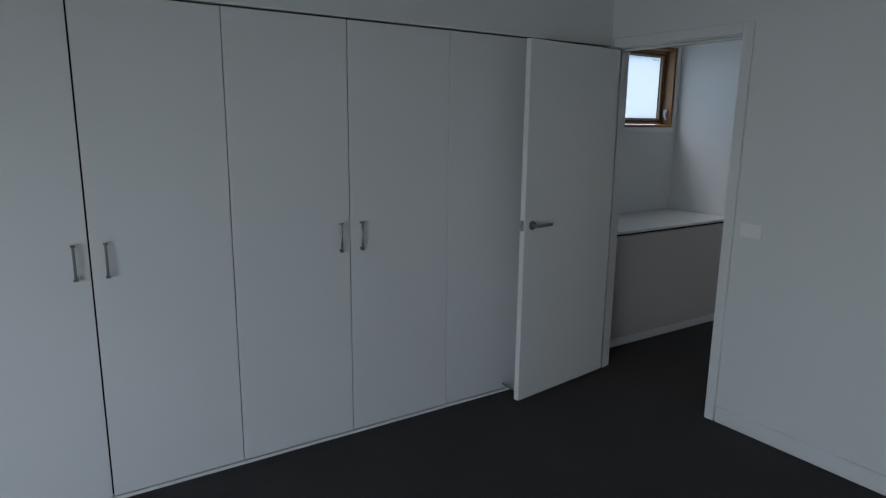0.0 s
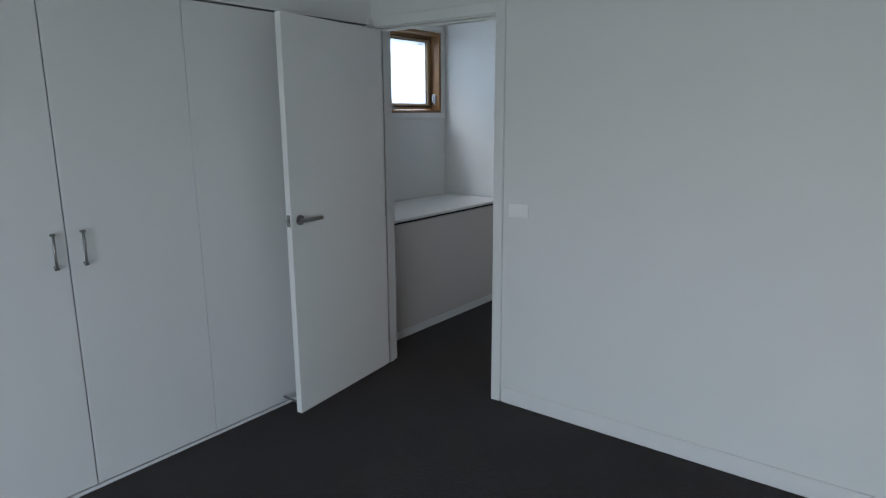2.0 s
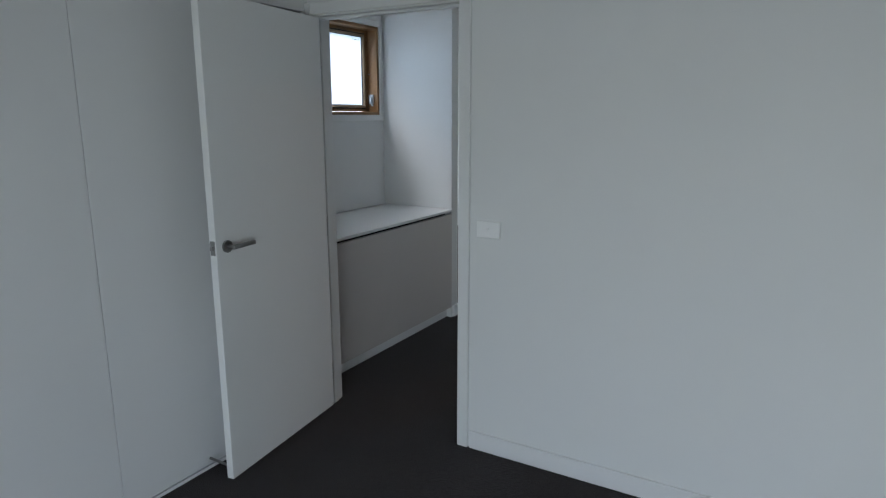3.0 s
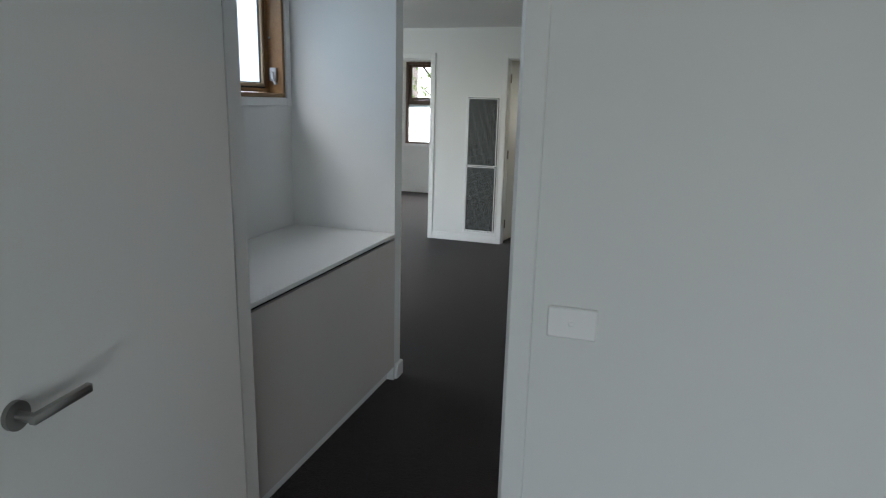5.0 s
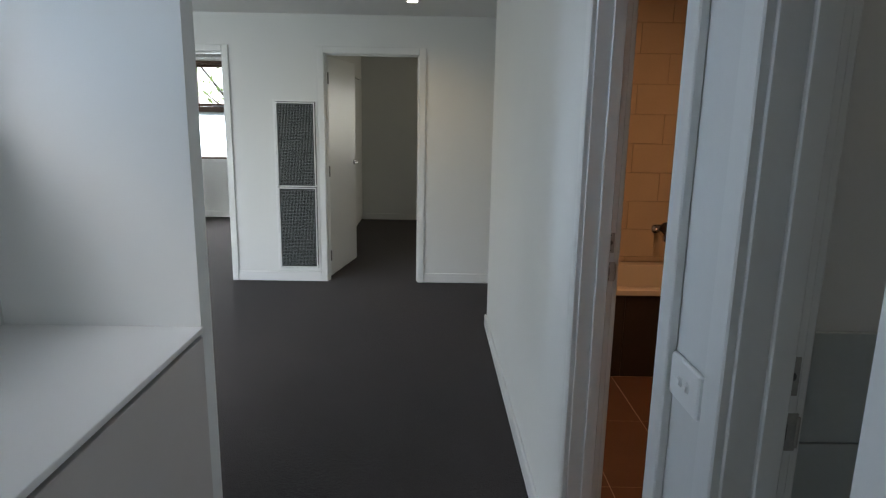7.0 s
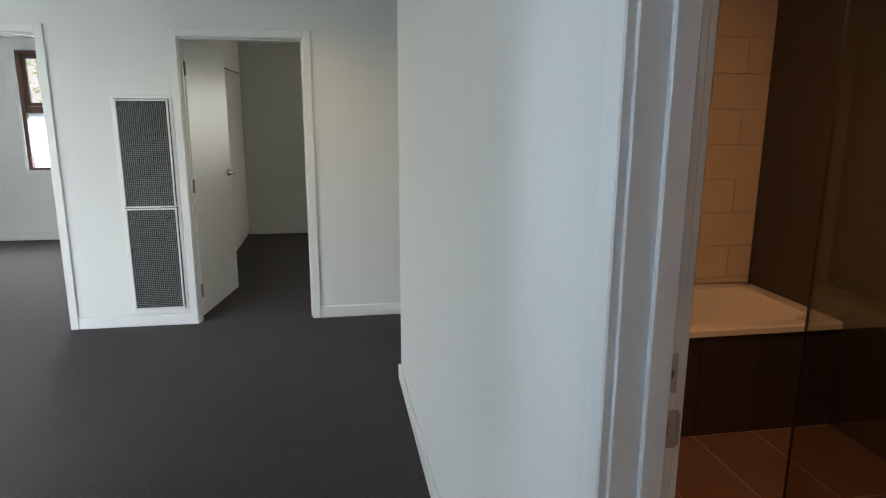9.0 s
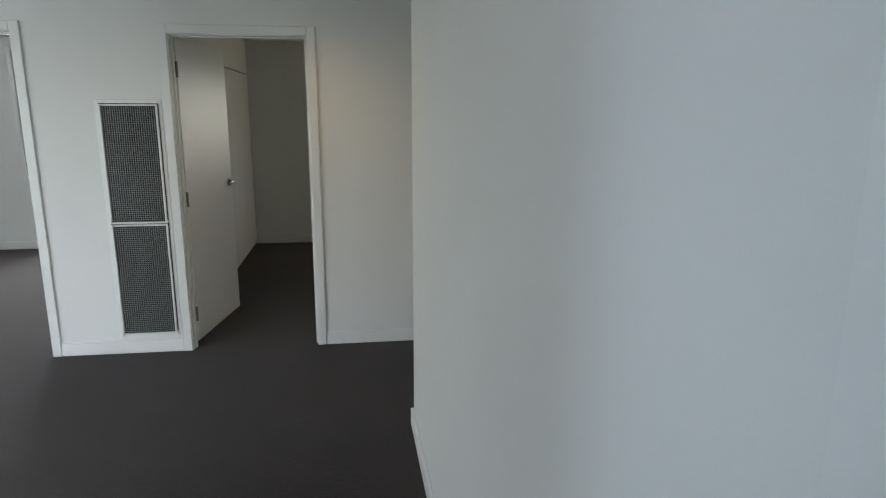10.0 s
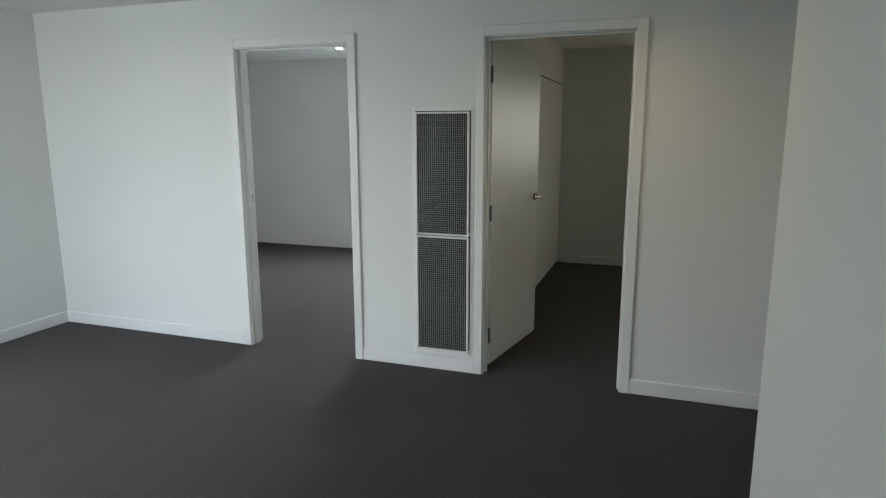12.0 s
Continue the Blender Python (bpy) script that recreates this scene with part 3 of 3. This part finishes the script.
for z0, z1 in ((vm + 0.003, vz1 - 0.001), (vz0 + 0.001, vm - 0.003)):
    x0, x1 = vx0 + 0.001, vx1 - 0.001
    T = 0.011
    frame_ob = part("panel_frame", bars((x0, x0 + T, F - 0.024, F - 0.004, z0, z1), (x1 - T, x1, F - 0.024, F - 0.004, z0, z1),
                    (x0 + T, x1 - T, F - 0.024, F - 0.004, z0, z0 + T), (x0 + T, x1 - T, F - 0.024, F - 0.004, z1 - T, z1), bevel=0.002), GLOSS, grille, "white panel frame")
    bm = bmesh.new()
    n = 24
    for k in range(1, n):
        xx = x0 + T + (x1 - x0 - 2 * T) * k / n
        box(bm, xx - 0.0005, xx + 0.0005, F - 0.0160, F - 0.0110, z0 + 0.010, z1 - 0.010)
    n = round((z1 - z0 - 2 * T) / 0.0136)
    for k in range(1, n):
        zz = z0 + T + (z1 - z0 - 2 * T) * k / n
        box(bm, x0 + 0.010, x1 - 0.010, F - 0.0163, F - 0.0110, zz - 0.0006, zz + 0.0006)
    tagged(part("egg_crate", bm, ALU, frame_ob, "fine aluminium egg-crate mesh"), kind="stuff")
    for xx in (x0, x1):
        zz = z0 + 0.012
        part("clip", bars((xx - 0.007, xx + 0.007, F - 0.028, F - 0.004, zz - 0.010, zz + 0.010), bevel=0.003), GLOSS, grille, "small pivot clip")


# ---- switches and strike plates ----
def plate(name, m, buttons, label):
    """Wall plate in the local x-z plane, facing local -y."""
    top = thing(name, label, "light switch", m)
    part("cover_plate", bars((-0.058, 0.058, -0.011, 0, -0.038, 0.038), bevel=0.003), PLASTIC, top)
    for k in range(buttons):
        bm = bmesh.new()
        x = (k - (buttons - 1) / 2) * 0.028
        tube(bm, (x, -0.011, 0), (x, -0.0125, 0), 0.010, 18)
        box(bm, x - 0.007, x + 0.007, -0.0165, -0.0120, -0.006, 0.006, 0.002)
        part("rocker", bm, PLASTIC, top, smooth=True)
    return top


plate("light_switch", pose(1.016, -0.0005, 1.086), 1, "white single light switch plate beside the bedroom doorway")
plate("light_switch", pose(HALL - 0.0005, 0.745, 1.125, 0, 0, -90), 2, "white double light switch plate between the hall doorways")


def strike(place, turn, label, hole):
    """Plate let into a jamb, facing local -y; a latch plate is wider and its lip curls round the arris at local +x."""
    top = thing("strike_plate", label, "strike plate", pose(*place, 0, 0, turn))
    wide = 0.019 if hole == "square" else 0.012
    bm = bars((-0.012, wide, -0.002, 0, -0.029, 0.029), bevel=0.0008)
    if hole == "square":
        box(bm, wide - 0.002, wide + 0.003, -0.004, 0.001, -0.024, 0.024, 0.0012)
    part("plate", bm, STRIKE, top)
    # thin dark piece on the plate stands for its shaded hole
    bm = bmesh.new()
    if hole == "round":
        tube(bm, (0, -0.0026, 0), (0, -0.002, 0), 0.0075, 16)
    else:
        box(bm, -0.008, 0.004, -0.0026, -0.0019, -0.012, 0.012)
    part("hole_shade", bm, HOLE_SHADE, top)
    for s in (-1, 1):
        bm = bmesh.new()
        tube(bm, (0, -0.0028, s * 0.022), (0, -0.0018, s * 0.022), 0.0032, 10)
        part("screw", bm, CHROME, top)


for y in (D1[1], D2[1]):
    strike((HALL + 0.076, y - 0.0005, 1.120), 0, "steel latch strike plate let into a white jamb", "square")
    strike((HALL + 0.076, y - 0.0005, 1.205), 0, "steel privacy bolt plate let into a white jamb", "round")
strike((0.8595, 0.022, 1.06), 90, "steel latch strike plate let into the bedroom jamb", "square")
strike((O1[0] + 0.0005, FAR + 0.085, 1.06), -90, "steel latch strike plate let into the study jamb", "square")


# ---- door stop on the wardrobe plinth ----
stop = thing("door_stop_peg", "small steel door stop with a black tip on the wardrobe front", "door stop", pose(0.0, -0.775, 0.055))
bm = bmesh.new()
tube(bm, (0.001, 0, 0), (0.125, 0, 0), 0.006, 12)
part("rod", bm, STEEL, stop, "thin steel rod", True)
bm = bmesh.new()
tube(bm, (0.125, 0, 0), (0.138, 0, 0), 0.010, 12)
part("tip", bm, RUBBER, stop, "black rubber tip", True)


# ---- downlights ----
def downlight(x, y, watts):
    top = thing("downlight", "small round white downlight glowing in the ceiling", "downlight", pose(x, y, H), group="ceiling downlights")
    bm = bmesh.new()
    tube(bm, (0, 0, -0.006), (0, 0, -0.0005), 0.050, 32, 0.054)
    part("trim_ring", bm, PLASTIC, top, smooth=True)
    bm = bmesh.new()
    tube(bm, (0, 0, -0.0085), (0, 0, -0.0062), 0.036, 28)
    part("lens", bm, LED, top, "glowing lens", True)
    spot_light("downlight_beam", (x, y, H - 0.012), watts, (1.0, 0.72, 0.34), 150)


downlight(0.41, 4.80, 5.6)
downlight(-2.74, 8.17, 0.2)
# no fitting is known in the small room; this one is added to brighten it
downlight(2.0, 0.44, 0.5)


# ---- rear bedroom wardrobe ----
structure("wall_rear_return", bars((-1.0, -0.485, FAR + 0.112, 6.598, 0, H)), WALL, "off-white wall return beside the rear wardrobe", "wall")
rear = thing("rear_wardrobe", "white built-in wardrobe with flush doors in the rear bedroom", "wardrobe", pose(0, 0, 0))
RX = -0.485
# black again for the shade behind the door gaps
part("carcass", bars((-0.99, RX - 0.02, 6.62, BACK - 0.002, 0.06, H - 0.30)), DARK, rear)
part("bulkhead_panel", bars((-0.99, RX, 6.60, BACK - 0.001, 2.02, H - 0.002)), WALL, rear)
part("kickboard", bars((-0.99, RX - 0.015, 6.62, BACK - 0.018, 0, 0.055)), GLOSS, rear)
part("end_panel", bars((-0.99, RX, 6.60, 6.618, 0.0, 2.018)), MELAMINE, rear)
edges = [6.622, 6.835] + [7.248 + 0.413 * k for k in range(5)] + [BACK - 0.004]
for lo, hi in zip(edges, edges[1:]):
    leaf = part("wardrobe_door", bars((RX - 0.018, RX, lo + 0.002, hi - 0.002, 0.062, 2.008), bevel=0.0015), MELAMINE, rear)
    if 6.8 < lo < 7.3:
        bow_handle(leaf, RX, hi - 0.048, 1.07)


# ---- bathroom ----
bx0, bx1, by0, by1 = HALL + HALL_WALL + 0.002, 3.10, 1.05, 4.13
structure("floor_bathroom", bars((bx0, bx1, by0, by1, 0.0, 0.006)), GROUT, "grouted bathroom floor bed", "floor")
structure("wall_bath_end", bars((bx0, bx1 + 0.1, by1, 4.198, 0, H)), GROUT, "bathroom end wall behind cream tiles", "wall")
structure("wall_bath_east", bars((bx1, bx1 + 0.1, 0.113, by1, 0, H)), BROWN, "bathroom side wall of dark brown tile", "wall")
structure("wall_bath_south", bars((bx0, bx1, 0.76, by0, 0, H)), WALL, "off-white wall between the wet rooms", "wall")

bath = thing("bathtub", "cream enamel bathtub set in a dark brown tiled apron", "bathtub", pose(0, 0, 0))
tx0, tx1, ty0, ty1, tz = 1.40, 3.096, 3.36, 4.112, 0.56
bm = bmesh.new()


def ring(inset, z, corner):
    pts = []
    for cx, cy, a0 in ((tx1 - inset - corner, ty1 - inset - corner, 0), (tx0 + inset + corner, ty1 - inset - corner, 90), (tx0 + inset + corner, ty0 + inset + corner, 180), (tx1 - inset - corner, ty0 + inset + corner, 270)):
        for k in range(7):
            a = radians(a0 + 15 * k)
            pts.append(bm.verts.new((cx + corner * math.cos(a), cy + corner * math.sin(a), z)))
    return pts


rings = [ring(0.0, tz - 0.035, 0.015), ring(0.0, tz - 0.006, 0.015), ring(0.006, tz, 0.02), ring(0.085, tz - 0.002, 0.12), ring(0.10, tz - 0.02, 0.14), ring(0.13, 0.30, 0.16), ring(0.20, 0.17, 0.17), ring(0.26, 0.16, 0.10)]
for a, b in zip(rings, rings[1:]):
    for k in range(len(a)):
        bm.faces.new((a[k], a[(k + 1) % len(a)], b[(k + 1) % len(b)], b[k]))
bm.faces.new(rings[-1])
part("tub", bm, ENAMEL, bath, "glossy cream enamel tub", True)
apron = part("apron", bars((bx0, tx1, ty0 + 0.022, ty0 + 0.06, 0.006, tz - 0.036), (bx0, tx0 - 0.002, ty0 + 0.022, by1 - 0.012, tz - 0.05, tz - 0.036)), GROUT, bath, "apron bed under the tiles")
x = 1.148
while x < tx1 - 0.02:
    part("apron_tile", bars((max(x, bx0 + 0.001), min(x + 0.297, tx1), ty0 + 0.012, ty0 + 0.0215, 0.008, tz - 0.037), bevel=0.001), BROWN, bath)
    x += 0.30

bm = bmesh.new()
tube(bm, (2.22, by1 - 0.012, 0.80), (2.22, by1 - 0.022, 0.80), 0.045, 28)
box(bm, 2.12, 2.32, by1 - 0.020, by1 - 0.012, 0.77, 0.83, 0.02, 3)
mixer = thing("bath_mixer", "chrome wall bath mixer with a short spout", "tap", pose(0, 0, 0))
part("wall_plate", bm, CHROME, mixer, smooth=True)
bm = bmesh.new()
tube(bm, (2.16, by1 - 0.02, 0.79), (2.16, by1 - 0.17, 0.77), 0.013, 14)
tube(bm, (2.16, by1 - 0.17, 0.775), (2.16, by1 - 0.17, 0.74), 0.013, 14)
part("spout", bm, CHROME, mixer, smooth=True)
bm = bmesh.new()
tube(bm, (2.27, by1 - 0.02, 0.80), (2.27, by1 - 0.065, 0.80), 0.020, 18)
box(bm, 2.264, 2.276, by1 - 0.075, by1 - 0.06, 0.80, 0.88, 0.003)
part("lever", bm, CHROME, mixer, smooth=True)

screen = thing("shower_screen", "frameless glass shower screen standing on the bathroom floor", "shower screen", pose(0, 0, 0))
pn = part("glass_panel", bars((2.38, 2.39, 1.75, 2.78, 0.012, 2.05)), SCREEN, screen, "clear glass panel")
pn.visible_shadow = False
part("polished_edge", bars((2.379, 2.391, 2.7805, 2.7835, 0.02, 2.05)), RUBBER, screen, "dark polished glass edge")
part("floor_channel", bars((2.372, 2.398, 1.75, 2.78, 0.006, 0.020)), STEEL, screen, "slim steel channel")

data = bpy.data.lights.new("bathroom_ceiling_lamp", "AREA")
data.shape, data.size, data.energy, data.color = "DISK", 0.30, 2.2, (1.0, 0.50, 0.22)
ob = new("bathroom_ceiling_lamp", data)
ob.matrix_basis = look((2.0, 2.6, H - 0.03), (2.0, 2.601, 0))

# small grey-tiled room
structure("floor_small_room", bars((1.152, 3.098, 0.113, 0.758, 0.0, 0.006)), GREYTILE, "grey tiled floor of the small room", "floor")
outlet = thing("wall_outlet", "white double power outlet above grey tiles", "power outlet", pose(1.42, 0.742, 1.105))
part("cover_plate", bars((-0.058, 0.058, -0.009, 0, -0.036, 0.036), bevel=0.003), PLASTIC, outlet)
for s in (-1, 1):
    part("rocker", bars((s * 0.03 - 0.006, s * 0.03 + 0.006, -0.0125, -0.008, 0.012, 0.026), bevel=0.001), PLASTIC, outlet)

# ---- outside ----
structure("ground", bars((-150, 150, -150, 150, -0.35, -0.25)), GRASS, "dull green ground round the house", "ground")
structure("roof", bars((-1.0, 4.7, -5.3, 1.75, H + 0.12, H + 0.3), (-5.6, 4.7, 1.75, 9.5, H + 0.12, H + 0.3)), ROOFING, "grey roof sheet over the rooms", "roof")


def tree(x, y, height, seed, label):
    rnd = random.Random(seed)
    top = thing("tree", label, "tree", pose(x, y, -0.26), group="garden trees")
    bm = bmesh.new()
    tips = []
    tube(bm, (0, 0, 0), (0.1, 0, height * 0.45), 0.14, 10, 0.09)
    for k in range(9):
        a = k * 2.4 + rnd.random()
        z0 = height * (0.25 + 0.04 * k)
        r = height * (0.16 + 0.14 * rnd.random())
        tip = Vector((math.cos(a) * r, math.sin(a) * r, z0 + height * (0.18 + 0.2 * rnd.random())))
        tube(bm, (0.05, 0, z0), tip, 0.05, 7, 0.012)
        tips.append(tip)
    part("trunk", bm, BARK, top, "grey-brown trunk and limbs")
    verts, faces = [], []
    for tip in tips:
        for _ in range(110):
            c = tip + Vector((rnd.gauss(0, 0.42), rnd.gauss(0, 0.42), rnd.gauss(0, 0.36)))
            q = Euler((rnd.uniform(0, 6.3), rnd.uniform(0, 6.3), rnd.uniform(0, 6.3))).to_matrix()
            s = rnd.uniform(0.03, 0.06)
            i = len(verts)
            verts += [c + q @ Vector(v) * s for v in ((-1.4, 0, 0), (0, -0.6, 0.1), (1.4, 0, 0), (0, 0.6, 0.1))]
            faces.append((i, i + 1, i + 2, i + 3))
    me = bpy.data.meshes.new("crown")
    me.from_pydata(verts, [], faces)
    me.materials.append(LEAF)
    crown = new("crown", me)
    crown.parent = top
    tagged(crown, "loose pale green leaves", kind="stuff")


def leaf_material():
    m = material("leaves", (0.17, 0.23, 0.075), 0.5, vary=0.4, scale=3, grain=12)
    n, l = m.node_tree.nodes, m.node_tree.links
    thin, mix = n.new("ShaderNodeBsdfTranslucent"), n.new("ShaderNodeMixShader")
    thin.inputs["Color"].default_value = (0.30, 0.40, 0.12, 1)
    mix.inputs[0].default_value = 0.5
    l.new(n["Principled BSDF"].outputs[0], mix.inputs[1])
    l.new(thin.outputs[0], mix.inputs[2])
    l.new(mix.outputs[0], n["Material Output"].inputs["Surface"])
    return m


LEAF = leaf_material()
tree(-3.3, 13.6, 4.6, 3, "pale green garden tree with an open crown")
tree(-5.3, 18.5, 6.5, 5, "green garden tree behind the study")
tree(-2.6, 15.2, 4.8, 8, "green garden tree by the fence")

neighbour = thing("neighbour_house", "neighbouring house with reddish vertical board cladding", "house", pose(-8.66, 14.65, -0.25, 0, 0, 22))
part("wall", bars((0, 3.6, 0, 3, 0, 5.2)), BOARD, neighbour)
for k in range(30):
    part("cladding_board", bars((0.01 + k * 0.12, 0.12 + k * 0.12, -0.02, 0, 0, 5.2), bevel=0.003), BOARD, neighbour)
part("roof", bars((-0.3, 3.9, -0.4, 3.3, 5.2, 5.4)), ROOFING, neighbour)

bm = bmesh.new()
box(bm, -90, 60, 80, 80.5, -0.3, 60)
structure("backdrop", bm, glow_material("overcast_sky", (0.93, 0.97, 1.0), 0.9), "bright overcast sky far behind the garden", "sky")

# ---- wall and floor tiles ----
def tile_mesh(name, w, d, h, mat, bevel=0.0012):
    bm = bmesh.new()
    box(bm, 0, w, 0, d, 0, h, bevel)
    me = bpy.data.meshes.new(name)
    bm.to_mesh(me)
    bm.free()
    me.materials.append(mat)
    return me


meshes = {}


def lay(name, parent, x, y, z, w, d, h, mat):
    key = (name, round(w, 3), round(d, 3), round(h, 3))
    if key not in meshes:
        meshes[key] = tile_mesh(name, w, d, h, mat)
    ob = new(name, meshes[key])
    ob.parent = parent
    ob.location = (x, y, z)


end_wall = bpy.data.objects["wall_bath_end"]
z, row = 0.40, 0
while z < H - 0.01:
    lo, hi = max(z, tz + 0.002), min(z + 0.194, H - 0.002)
    x = 0.75 - (0.20 if row % 2 else 0.0)
    while x < bx1 - 0.01:
        a, b = max(x, bx0 + 0.001), min(x + 0.397, bx1 - 0.002)
        if b - a > 0.02:
            lay("tile", end_wall, a, by1 - 0.010, lo, b - a, 0.0095, hi - lo, CREAM)
        x += 0.40
    z += 0.197
    row += 1
bath_floor = bpy.data.objects["floor_bathroom"]
y = 1.6
while y < ty0:
    x = 1.047
    while x < bx1 - 0.02:
        a, b = max(x, bx0 + 0.001), min(x + 0.321, bx1 - 0.002)
        if b - a > 0.02:
            lay("tile", bath_floor, a, max(y, by0), 0.0055, b - a, min(0.596, ty0 + 0.010 - y), 0.0017, TERRA)
        x += 0.325
    y += 0.60
x = 1.047
while x < bx1 - 0.02:
    a, b = max(x, bx0 + 0.001), min(x + 0.321, bx1 - 0.002)
    lay("tile", bath_floor, a, by0 + 0.001, 0.0055, b - a, 0.545, 0.0017, TERRA)
    x += 0.325
small_wall = bpy.data.objects["wall_bath_south"]
z = 0.02
while z < 1.2:
    x = 1.153
    while x < 3.08:
        lay("tile", small_wall, x, 0.750, z, min(0.597, 3.097 - x), 0.0095, 0.197, GREYTILE)
        x += 0.60
    z += 0.20
